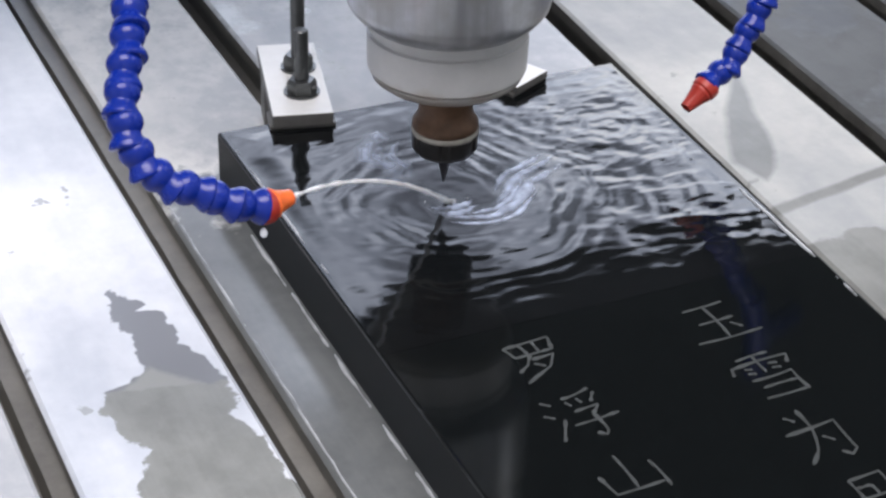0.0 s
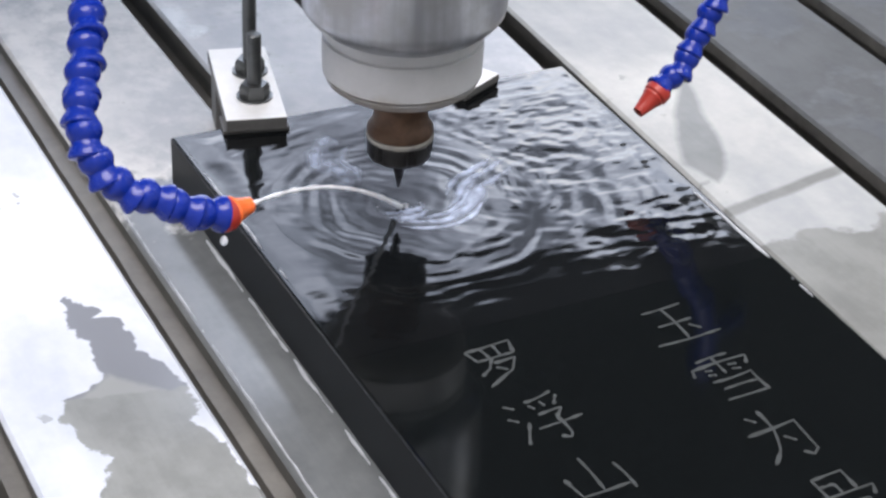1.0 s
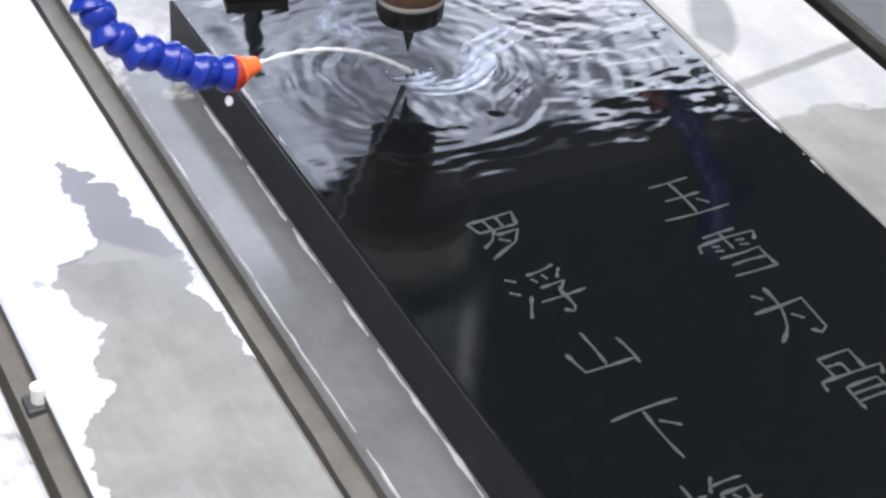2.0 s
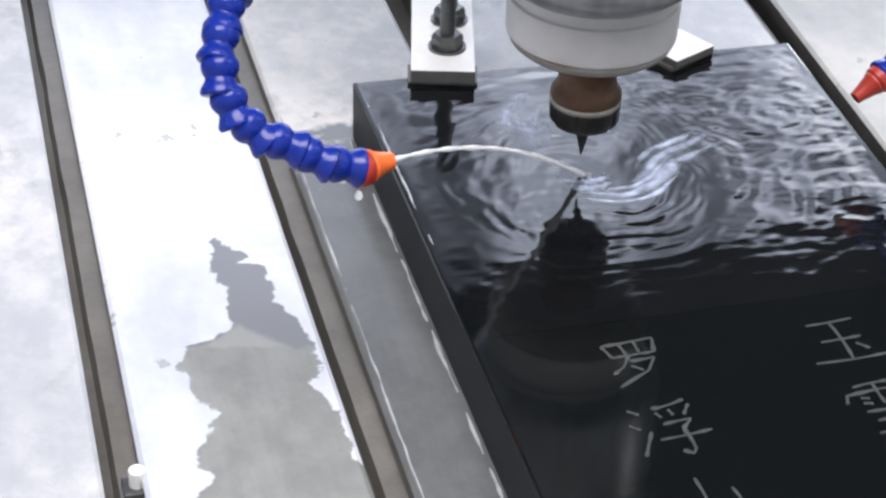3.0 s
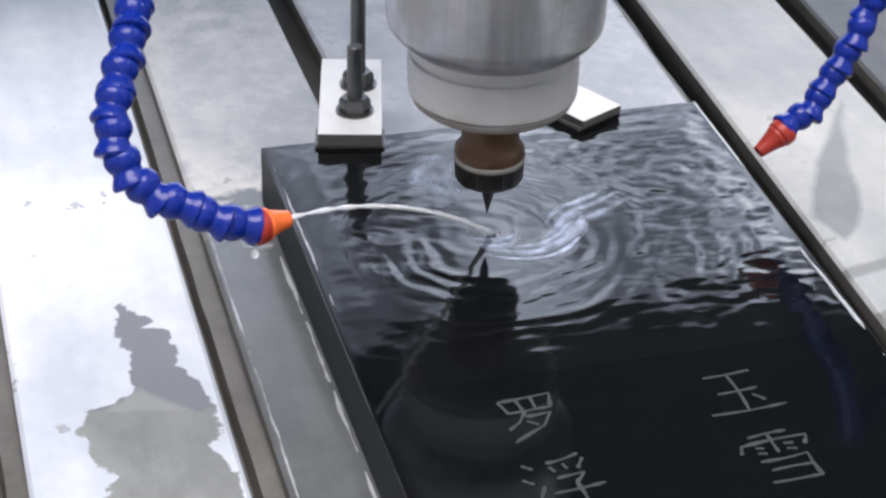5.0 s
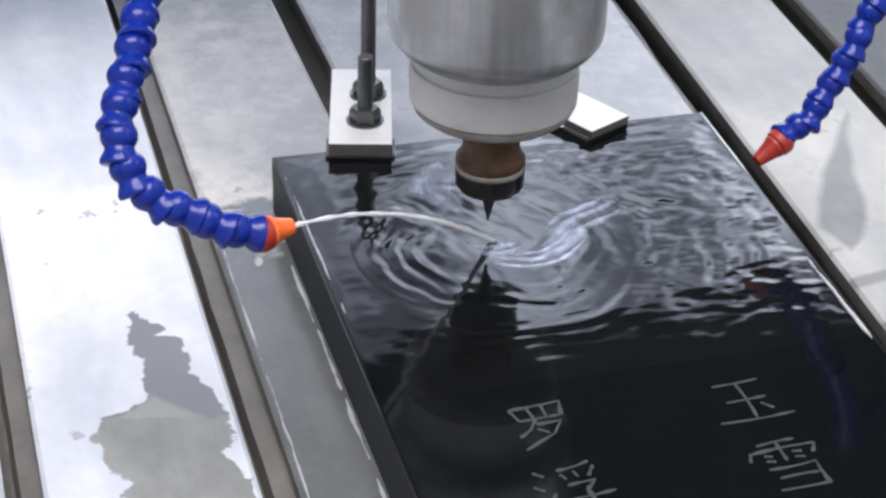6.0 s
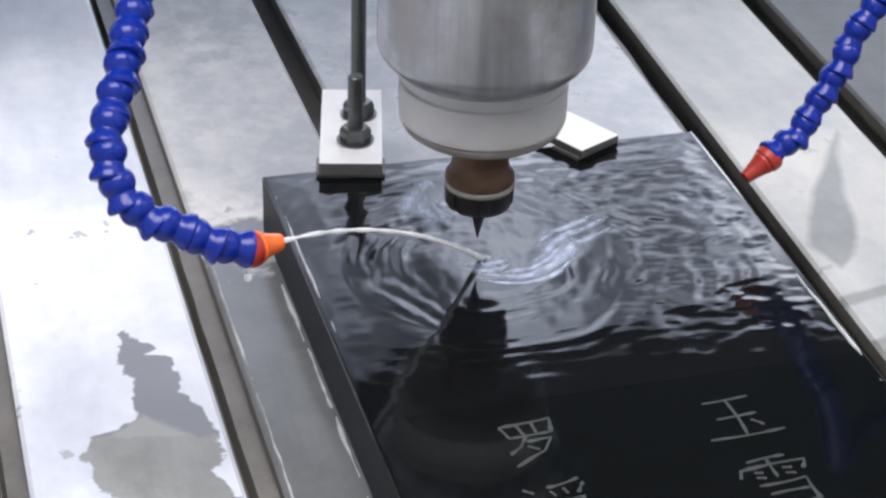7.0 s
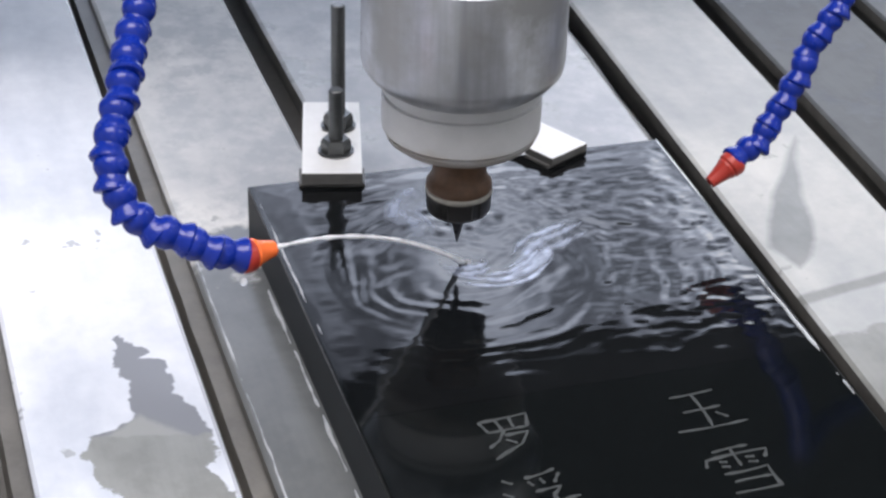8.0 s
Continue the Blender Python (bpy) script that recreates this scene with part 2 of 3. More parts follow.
_nt.links.new(mixed(_nt, maths(_nt, "MULTIPLY", _low, 0.55), _b.inputs["Base Color"].links[0].from_socket, (0.30, 0.235, 0.17)), _b.inputs["Base Color"])
M_RUST = plain("rusty_brown_collet", (0.105, 0.058, 0.034), 0.42, 0.3, 140, 0.5, 0.4)
M_NUT = plain("dark_oiled_steel", (0.035, 0.034, 0.034), 0.33, 0.4, 120, 0.4, 0.2)
M_SEAM = plain("worn_bright_steel", (0.42, 0.40, 0.36), 0.4, 0.5, 160, 0.4, 0.2)
M_TOOL = plain("carbide_tool", (0.06, 0.06, 0.065), 0.3, 0.8, 200, 0.3)
M_BLUE = plain("blue_hose_plastic", (0.003, 0.020, 0.24), 0.26, 0.0, 90, 0.2, 0.05, 1.4)
M_ORANGE = plain("orange_nozzle_plastic", (0.85, 0.16, 0.035), 0.38, 0.0, 90, 0.12)
M_RED = plain("red_nozzle_plastic", (0.33, 0.028, 0.018), 0.4, 0.0, 90, 0.15)
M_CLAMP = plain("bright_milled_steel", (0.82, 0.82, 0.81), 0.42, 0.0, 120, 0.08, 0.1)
M_CLAMP_SIDE = plain("shade_toned_clamp_steel", (0.14, 0.138, 0.132), 0.5, 0.3, 120, 0.3)
M_BOLT = plain("zinc_bolt", (0.12, 0.125, 0.125), 0.35, 0.75, 150, 0.3, 0.2)
M_GANTRY = plain("dark_machine_paint", (0.022, 0.025, 0.028), 0.5, 0.0, 12, 0.3)
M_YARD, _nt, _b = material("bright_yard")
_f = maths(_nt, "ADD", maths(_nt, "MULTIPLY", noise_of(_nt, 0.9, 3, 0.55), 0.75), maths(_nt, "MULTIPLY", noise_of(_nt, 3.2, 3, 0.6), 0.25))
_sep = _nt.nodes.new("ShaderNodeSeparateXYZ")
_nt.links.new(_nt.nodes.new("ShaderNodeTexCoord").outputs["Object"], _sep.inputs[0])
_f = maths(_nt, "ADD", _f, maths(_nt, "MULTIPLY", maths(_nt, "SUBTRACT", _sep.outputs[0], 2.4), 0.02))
# the yard's left side is painted darker, most of all high up, to dim reflections
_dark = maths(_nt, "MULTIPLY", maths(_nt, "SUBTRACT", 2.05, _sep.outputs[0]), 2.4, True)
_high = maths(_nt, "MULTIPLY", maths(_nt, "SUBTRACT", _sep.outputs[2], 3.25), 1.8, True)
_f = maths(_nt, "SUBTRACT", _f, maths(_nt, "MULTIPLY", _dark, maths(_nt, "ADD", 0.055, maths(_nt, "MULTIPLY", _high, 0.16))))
# an added dark band farther right, high up, to dim the wet steel's reflections
_dim_band = maths(_nt, "MULTIPLY", maths(_nt, "SUBTRACT", 0.42, maths(_nt, "ABSOLUTE", maths(_nt, "SUBTRACT", _sep.outputs[0], 3.80))), 4.0, True)
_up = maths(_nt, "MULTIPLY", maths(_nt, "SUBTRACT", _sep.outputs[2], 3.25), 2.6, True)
_f = maths(_nt, "SUBTRACT", _f, maths(_nt, "MULTIPLY", maths(_nt, "MULTIPLY", _dim_band, _up), 0.19))
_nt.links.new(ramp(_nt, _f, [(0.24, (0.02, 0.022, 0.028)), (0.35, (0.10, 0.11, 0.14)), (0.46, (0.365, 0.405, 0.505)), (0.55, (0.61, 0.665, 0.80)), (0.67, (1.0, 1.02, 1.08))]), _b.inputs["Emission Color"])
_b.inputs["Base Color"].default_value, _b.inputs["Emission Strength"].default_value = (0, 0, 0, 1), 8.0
M_WALL = plain("painted_hall_wall", (0.55, 0.56, 0.55), 0.85, 0.0, 3, 0.1)
M_FLOOR = plain("worn_concrete", (0.24, 0.24, 0.23), 0.7, 0.0, 5, 0.25)
M_FRAME = plain("window_frame_paint", (0.5, 0.52, 0.54), 0.5, 0.0, 20, 0.1)


# ---- mesh helpers ----
def part(name, bm, mat, parent=None, label="", smooth=False):
    me = bpy.data.meshes.new(name)
    bm.normal_update()
    bm.to_mesh(me)
    bm.free()
    for m in mat if isinstance(mat, (list, tuple)) else [mat]:
        me.materials.append(m)
    if smooth:
        for p in me.polygons:
            p.use_smooth = True
        me.set_sharp_from_angle(angle=radians(35))
    ob = new(name, me)
    ob.parent = parent
    return tagged(ob, label)


def box(bm, x0, x1, y0, y1, z0, z1, bevel=0.0):
    made = bmesh.ops.create_cube(bm, size=1.0, matrix=Matrix.LocRotScale(((x0 + x1) / 2, (y0 + y1) / 2, (z0 + z1) / 2), None, (x1 - x0, y1 - y0, z1 - z0)))
    if bevel:
        edges = {e for v in made["verts"] for e in v.link_edges}
        bmesh.ops.bevel(bm, geom=list(edges), offset=bevel, segments=2, affect="EDGES", profile=0.6)
    return bm


def boxed(*args):
    return box(bmesh.new(), *args)


def lathe(profile, n=64, bm=None, caps=True):
    """A body turned round z from (radius, height) pairs."""
    bm = bm or bmesh.new()
    rings = [[bm.verts.new((r * math.cos(2 * math.pi * i / n), r * math.sin(2 * math.pi * i / n), z)) for i in range(n)] for r, z in profile]
    for a, b in zip(rings, rings[1:]):
        for i in range(n):
            bm.faces.new((a[i], a[(i + 1) % n], b[(i + 1) % n], b[i]))
    if caps:
        bm.faces.new(rings[0][::-1])
        bm.faces.new(rings[-1])
    bmesh.ops.recalc_face_normals(bm, faces=bm.faces[:])
    return bm


def prism(bm, outline, z0, z1):
    """Upright prism over an outline of (x, y)."""
    lo = [bm.verts.new((x, y, z0)) for x, y in outline]
    hi = [bm.verts.new((x, y, z1)) for x, y in outline]
    n = len(outline)
    bm.faces.new(lo[::-1])
    bm.faces.new(hi)
    for i in range(n):
        bm.faces.new((lo[i], lo[(i + 1) % n], hi[(i + 1) % n], hi[i]))
    bmesh.ops.recalc_face_normals(bm, faces=bm.faces[:])
    return bm


def empty(name, x, y, z, label, category, group=""):
    ob = new(name)
    ob.location = (x, y, z)
    return tagged(ob, label, category, group)


def smooth_path(pts, per=12):
    """Points along a smooth curve through pts."""
    p = [Vector(pts[0]) * 2 - Vector(pts[1])] + [Vector(q) for q in pts] + [Vector(pts[-1]) * 2 - Vector(pts[-2])]
    out = []
    for i in range(1, len(p) - 2):
        for k in range(per):
            t = k / per
            a, b, c, d = p[i - 1], p[i], p[i + 1], p[i + 2]
            out.append(0.5 * ((2 * b) + (c - a) * t + (2 * a - 5 * b + 4 * c - d) * t * t + (3 * b - a - 3 * c + d) * t ** 3))
    return out + [Vector(pts[-1])]


# ---- hall ----
def hall():
    tagged(part("floor", boxed(HX0, HX1, HY0, HY1, FLOOR - 0.1, FLOOR), M_FLOOR), "worn grey concrete workshop floor", kind="structure")
    t = 0.2
    walls = (("wall_west", (HX0 - t, HX0, HY0, HY1)), ("wall_east", (HX1, HX1 + t, HY0, HY1)), ("wall_south", (HX0 - t, HX1 + t, HY0 - t, HY0)))
    for name, (a, b, c, d) in walls:
        tagged(part(name, boxed(a, b, c, d, FLOOR, CEIL), M_WALL), "plain pale painted workshop wall", kind="structure")
    x0, x1, z0, z1 = -3.0, 4.9, 0.2, 5.1
    bm = bmesh.new()
    for a, b, c, d in ((HX0 - t, x0, FLOOR, CEIL), (x1, HX1 + t, FLOOR, CEIL), (x0, x1, FLOOR, z0), (x0, x1, z1, CEIL)):
        box(bm, a, b, HY1, HY1 + t, c, d)
    tagged(part("wall_north", bm, M_WALL), "plain pale wall with a wide bright window", kind="structure")
    win = tagged(new("window_1"), "wide bright window with a grey steel frame", kind="structure")
    win.location = (0.95, HY1 + 0.05, 0.2)
    for x in (-3.92, 3.92):
        part("window_frame", boxed(x - 0.03, x + 0.03, -0.03, 0.03, 0.0, 4.9), M_FRAME, win)
    part("window_frame", boxed(-3.89, 3.89, -0.025, 0.025, 4.84, 4.9), M_FRAME, win)
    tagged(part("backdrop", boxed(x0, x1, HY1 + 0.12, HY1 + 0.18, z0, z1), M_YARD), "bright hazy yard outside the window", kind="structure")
    bm = bmesh.new()
    rx0, rx1, ry0, ry1 = -2.9, 1.7, -3.2, -0.2
    sx0, sx1, sy0, sy1 = 5.7, 7.5, -2.85, -0.65
    for a, b, c, d in ((HX0 - t, rx0, HY0 - t, HY1 + t), (rx1, sx0, HY0 - t, HY1 + t), (sx1, HX1 + t, HY0 - t, HY1 + t), (rx0, rx1, HY0 - t, ry0), (rx0, rx1, ry1, HY1 + t),
                       (sx0, sx1, HY0 - t, sy0), (sx0, sx1, sy1, HY1 + t)):
        box(bm, a, b, c, d, CEIL, CEIL + 0.12)
    tagged(part("ceiling", bm, M_WALL), "pale workshop ceiling with two roof lights", kind="structure")


hall()

# ---- machine table ----
PITCH, SLOT, SX = 0.1368, 0.0205, -0.0675  # slot spacing, slot width, left side of the slot beside the slab
TY0, TY1 = -1.5, 1.6


def slot_x(k, y):
    """Left side of slot k at y; the slots beyond the slab run a little askew."""
    return SX + k * PITCH + (0.05 * (y - 0.08) if k >= 3 else 0.0)


def table():
    thing = empty("machine_table", 0.2, 0, FLOOR, "steel machine table with T-slots, wet and filmed with pale slurry", "machine table")
    thing.location = (0, 0, 0)
    part("base", boxed(-0.95, 1.35, TY0, TY1, ZT - 0.12, ZT - 0.034), M_SLOT, thing)
    for x in (-0.85, 1.15):
        for y in (TY0 + 0.1, TY1 - 0.2):
            part("leg", boxed(x, x + 0.1, y, y + 0.1, FLOOR, ZT - 0.12, 0.006), M_GANTRY, thing)
    for k in range(-6, 9):
        # cross-section of a strip: bevelled lip over an undercut T-slot
        def section(y):
            a, b = slot_x(k, y) + SLOT, slot_x(k + 1, y)
            mid = (SX + k * PITCH + SLOT + SX + (k + 1) * PITCH) / 2
            return mid, [(a + 0.0026, ZT), (b - 0.0026, ZT), (b, ZT - 0.0022), (b, ZT - 0.012), (b - 0.007, ZT - 0.012), (b - 0.007, ZT - 0.033),
                         (a + 0.007, ZT - 0.033), (a + 0.007, ZT - 0.012), (a, ZT - 0.012), (a, ZT - 0.0022)]
        bm = bmesh.new()
        mid, _s = section(0)
        rings = [[bm.verts.new((x - mid, y, z)) for x, z in section(y)[1]] for y in (TY0, TY1)]
        n = len(rings[0])
        for i in range(n):
            f = bm.faces.new((rings[0][i], rings[0][(i + 1) % n], rings[1][(i + 1) % n], rings[1][i]))
            f.material_index = 0 if i in (0, 1, n - 1) else 1
        bm.faces.new(rings[0][::-1])
        bm.faces.new(rings[1])
        bmesh.ops.recalc_face_normals(bm, faces=bm.faces[:])
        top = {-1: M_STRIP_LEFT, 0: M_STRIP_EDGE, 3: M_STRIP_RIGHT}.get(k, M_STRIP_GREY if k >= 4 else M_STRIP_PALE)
        strip = part("table_strip", bm, [top, M_SLOT], thing)
        strip.location = (mid, 0, 0)
    for k in (-1, 0):
        # settled slurry in the slots beside the slab
        bm = bmesh.new()
        n = 90
        rows = []
        for i in range(n + 1):
            y = TY0 + (TY1 - TY0) * i / n
            lap = 0.06 * noise.noise(Vector((3.0 * k, y * 17, 4)))
            rows.append([bm.verts.new((slot_x(k, y) + SLOT * q, y, ZT + z + 0.0016 * noise.noise(Vector((q * 2.2 + 9 * k, y * 22, 0)))))
                         for q, z in ((0.0, -0.025), (0.30 + lap, -0.024), (0.42 + lap, -0.0125), (1.0, -0.0115))])
        for a, b in zip(rows, rows[1:]):
            for q in range(3):
                bm.faces.new((a[q], a[q + 1], b[q + 1], b[q]))
        part("slot_sludge", bm, M_SLUDGE, thing, "settled beige slurry in the slot", True)
    for k in (2, 3, 4):
        # a ridge of slurry along the middle of the farther slots
        bm = bmesh.new()
        rows = []
        for i in range(91):
            y = TY0 + (TY1 - TY0) * i / 90
            wave = 0.10 * noise.noise(Vector((5.0 * k, y * 14, 0)))
            rows.append([bm.verts.new((slot_x(k, y) + SLOT * (q + wave), y, ZT - 0.033 + h)) for q, h in ((0.26, 0.0), (0.38, 0.018), (0.58, 0.0185), (0.70, 0.0))])
        for a, b in zip(rows, rows[1:]):
            for q in range(3):
                bm.faces.new((a[q], a[q + 1], b[q + 1], b[q]))
        part("slot_sludge", bm, M_SLUDGE, thing, "settled beige slurry in the slot", True)


table()

# ---- slab ----
SLAB = [(0.0, 0.0), (0.0, -1.05), (0.276, -1.05), (0.313, -0.003)]

# strokes of the engraved characters: points from 0 to 1, right and down
STROKES = {
    "罗": [[(.12, .08), (.2, .36)], [(.12, .08), (.92, .02), (.84, .34)], [(.38, .08), (.42, .33)], [(.62, .06), (.62, .32)], [(.2, .36), (.84, .33)],
          [(.45, .36), (.3, .58), (.1, .72)], [(.42, .48), (.8, .45), (.62, .72), (.1, 1.)], [(.4, .58), (.55, .7)]],
    "浮": [[(.1, .1), (.22, .2)], [(.03, .36), (.15, .46)], [(.05, .92), (.12, .78), (.26, .52)], [(.85, .02), (.6, .1), (.4, .12)], [(.42, .2), (.47, .3)],
          [(.6, .17), (.63, .28)], [(.88, .12), (.76, .3)], [(.45, .42), (.82, .38), (.66, .54)], [(.66, .54), (.68, .9), (.62, .98), (.52, .9)], [(.32, .68), (1., .62)]],
    "山": [[(.5, 0.), (.5, .82)], [(.1, .38), (.16, .86), (.9, .82)], [(.9, .3), (.93, .96)]],
    "下": [[(.02, .1), (1., .02)], [(.48, .08), (.5, 1.)], [(.57, .3), (.8, .48)]],
    "梅": [[(.02, .3), (.42, .26)], [(.23, 0.), (.23, 1.)], [(.22, .32), (.02, .7)], [(.25, .36), (.4, .55)], [(.62, 0.), (.48, .25)], [(.55, .15), (.95, .12)],
          [(.58, .3), (.52, .78), (.95, .76)], [(.58, .3), (.92, .28), (.86, .98), (.76, .94)], [(.45, .54), (1., .5)], [(.7, .36), (.75, .46)], [(.68, .58), (.73, .68)]],
    "玉": [[(.2, .1), (.82, .05)], [(.25, .5), (.78, .46)], [(.02, .94), (1., .9)], [(.5, .08), (.5, .92)], [(.66, .6), (.78, .76)]],
    "雪": [[(.25, .05), (.75, 0.)], [(.12, .18), (.06, .36)], [(.12, .2), (.95, .14), (.86, .32)], [(.5, .02), (.5, .42)], [(.26, .27), (.36, .3)],
          [(.25, .38), (.36, .41)], [(.62, .25), (.74, .27)], [(.62, .36), (.74, .39)], [(.22, .55), (.82, .5), (.82, .98)], [(.28, .74), (.8, .72)], [(.2, .97), (.84, .95)]],
    "为": [[(.25, .08), (.36, .2)], [(.5, 0.), (.48, .4), (.32, .75), (.08, .98)], [(.08, .4), (.85, .33), (.8, .9), (.68, .98), (.58, .88)], [(.52, .55), (.64, .68)]],
    "骨": [[(.28, .05), (.28, .4)], [(.28, .05), (.74, .02), (.72, .38)], [(.5, .2), (.5, .38)], [(.3, .2), (.5, .2)], [(.08, .42), (.05, .58)], [(.08, .42), (.95, .38), (.86, .55)],
          [(.3, .6), (.28, 1.)], [(.3, .6), (.75, .57), (.74, .96), (.64, .92)], [(.3, .73), (.74, .71)], [(.3, .86), (.74, .84)]],
}
CHARACTERS = [("罗", .064, -.314, .038, .040), ("浮", .060, -.369, .043, .045), ("山", .060, -.431, .040, .036), ("下", .058, -.497, .042, .042), ("梅", .056, -.556, .044, .042),
              ("玉", .178, -.319, .046, .040), ("雪", .178, -.378, .046, .042), ("为", .174, -.434, .043, .047), ("骨", .174, -.497, .045, .046)]


def character(parent, sign, x, y, wide, high):
    bm = bmesh.new()
    rnd = random.Random(ord(sign))
    for k, stroke in enumerate(STROKES[sign]):
        pts = [Vector((x + u * wide, y - v * high)) for u, v in stroke]
        bow = rnd.uniform(-0.035, 0.035)
        fine = []
        for a, b in zip(pts, pts[1:]):
            d = b - a
            fine += [a.lerp(b, i / 6) + Vector((-d.y, d.x)) * bow * math.sin(math.pi * i / 6) for i in range(6)]
        fine.append(pts[-1])
        left, right = [], []
        for i, p in enumerate(fine):
            d = (fine[min(i + 1, len(fine) - 1)] - fine[max(i - 1, 0)]).normalized()
            q = i / (len(fine) - 1)
            press = 0.62 + 0.75 * math.exp(-((q - 0.04) / 0.13) ** 2) + 0.6 * math.exp(-((q - 0.9) / 0.12) ** 2)
            w = 0.00115 * press * (0.45 if q == 0 or q == 1 else 1) * rnd.uniform(0.82, 1.18)
            left.append((p.x - d.y * w, p.y + d.x * w))
            right.append((p.x + d.y * w, p.y - d.x * w))
        z = 0.0003 + 0.00003 * k
        lo = [[bm.verts.new((a, b, -0.001)) for a, b in side] for side in (left, right)]
        hi = [[bm.verts.new((a, b, z)) for a, b in side] for side in (left, right)]
        for i in range(len(fine) - 1):
            bm.faces.new((hi[1][i], hi[1][i + 1], hi[0][i + 1], hi[0][i]))
            for s in (0, 1):
                bm.faces.new((lo[s][i], lo[s][i + 1], hi[s][i + 1], hi[s][i]))
        for i in (0, -1):
            bm.faces.new((lo[0][i], lo[1][i], hi[1][i], hi[0][i]))
    bmesh.ops.recalc_face_normals(bm, faces=bm.faces[:])
    part("engraved_character", bm, M_GROOVE, parent, "pale grey engraved character " + sign)


def slab():
    bm = prism(bmesh.new(), SLAB, ZT, 0.0)
    top_edges = [e for e in bm.edges if all(v.co.z > -0.001 for v in e.verts)]
    bmesh.ops.bevel(bm, geom=top_edges, offset=0.0018, segments=2, affect="EDGES", profile=0.5)
    for f in bm.faces:
        f.material_index = 0 if f.normal.z > 0.25 else 1
    thing = part("stone_slab", bm, [M_GRANITE, M_SAWN])
    tagged(thing, "long black granite slab, polished and wet, with engraved characters", "stone slab")
    for c in CHARACTERS:
        character(thing, *c)


slab()


def glint_line(seed, x0, x1, y0, y1, z, wide, gap):
    """A broken pale line along an edge, standing in for the glints on its wet lip."""
    bm = bmesh.new()
    n = int(abs(y1 - y0) / 0.003)
    last = None
    for i in range(n + 1):
        q = i / n
        y = y0 + (y1 - y0) * q
        x = x0 + (x1 - x0) * q + 0.0008 * noise.noise(Vector((seed, y * 60, 0.5)))
        w = wide * max(0.0, 0.55 + 1.5 * noise.noise(Vector((seed, y * 25, 3.1))) + 0.5 * noise.noise(Vector((seed, y * 110, 7.0))) - gap)
        if w < wide * 0.12:
            last = None
            continue
        row = [bm.verts.new((x + u * w, y, z + h * min(w, 0.0014))) for u, h in ((-0.5, 0.0), (-0.22, 0.7), (0.22, 0.7), (0.5, 0.0))]
        for a in range(3 if last else 0):
            bm.faces.new((last[a], last[a + 1], row[a + 1], row[a]))
        last = row
    for v in [v for v in bm.verts if not v.link_faces]:
        bm.verts.remove(v)
    bmesh.ops.recalc_face_normals(bm, faces=bm.faces[:])
    tagged(part("glint_line", bm, M_GLINT, smooth=True), "broken pale line standing in for wet glints along the slab", "slurry", kind="stuff")


# highlights of the wet edges, added as thin pale beads
glint_line(1.7, -0.0028, -0.0028, 0.0, -0.62, ZT + 0.0002, 0.0034, 0.12)
glint_line(5.2, 0.0034, 0.0036, -0.03, -0.22, 0.0002, 0.0016, 0.12)
glint_line(8.9, slot_x(0, 0) + SLOT + 0.0040, slot_x(0, 0) + SLOT + 0.0040, 0.05, -0.50, ZT + 0.0002, 0.0017, 0.12)
glint_line(12.4, 0.3010, 0.2975, -0.19, -0.36, 0.0002, 0.0022, 0.0)

# ---- water on the slab ----
CX, CY = 0.1125, -0.1440  # where the jet lands
RING = 0.088


def ripple(x, y):
    """Height of the rippled film at a point: rings round the jet's foot, crossed by slower swell and chop from the edges."""
    dx, dy = x - CX, y - CY
    r = math.hypot(dx, dy)
    a = math.atan2(dy, dx)
    r += (0.013 * noise.noise(Vector((x * 19, y * 19, 3.7))) + 0.004 * noise.noise(Vector((x * 55, y * 55, 9.1)))) * min(1, r / 0.03)
    h = 0.00016 * math.sin(2 * math.pi * r / 0.0142 - a) * min(1, r / 0.05) ** 1.5 * math.exp(-r / 0.17)
    h *= max(0.06, 0.62 + 1.5 * noise.noise(Vector((x * 17, y * 17, 8.0))))
    chop = noise.noise(Vector((x * 55, y * 100, 1.3))) + 0.42 * noise.noise(Vector((x * 95, y * 190, 4.1)))
    chop *= 0.62 + 0.7 * noise.noise(Vector((x * 14, y * 18, 2.0))) + 0.9 * min(1, max(0, (x - 0.12) / 0.12)) * min(1, r / 0.06)
    back = math.hypot(x - 0.262, y + 0.095)
    h += 0.00008 * math.sin(2 * math.pi * back / 0.013) * math.exp(-back / 0.06)
    swell = noise.noise(Vector((x * 24, y * 40, 6.6)))
    return h + (0.00020 * chop + 0.00042 * swell) * (0.3 + 0.7 * min(1, r / 0.055))


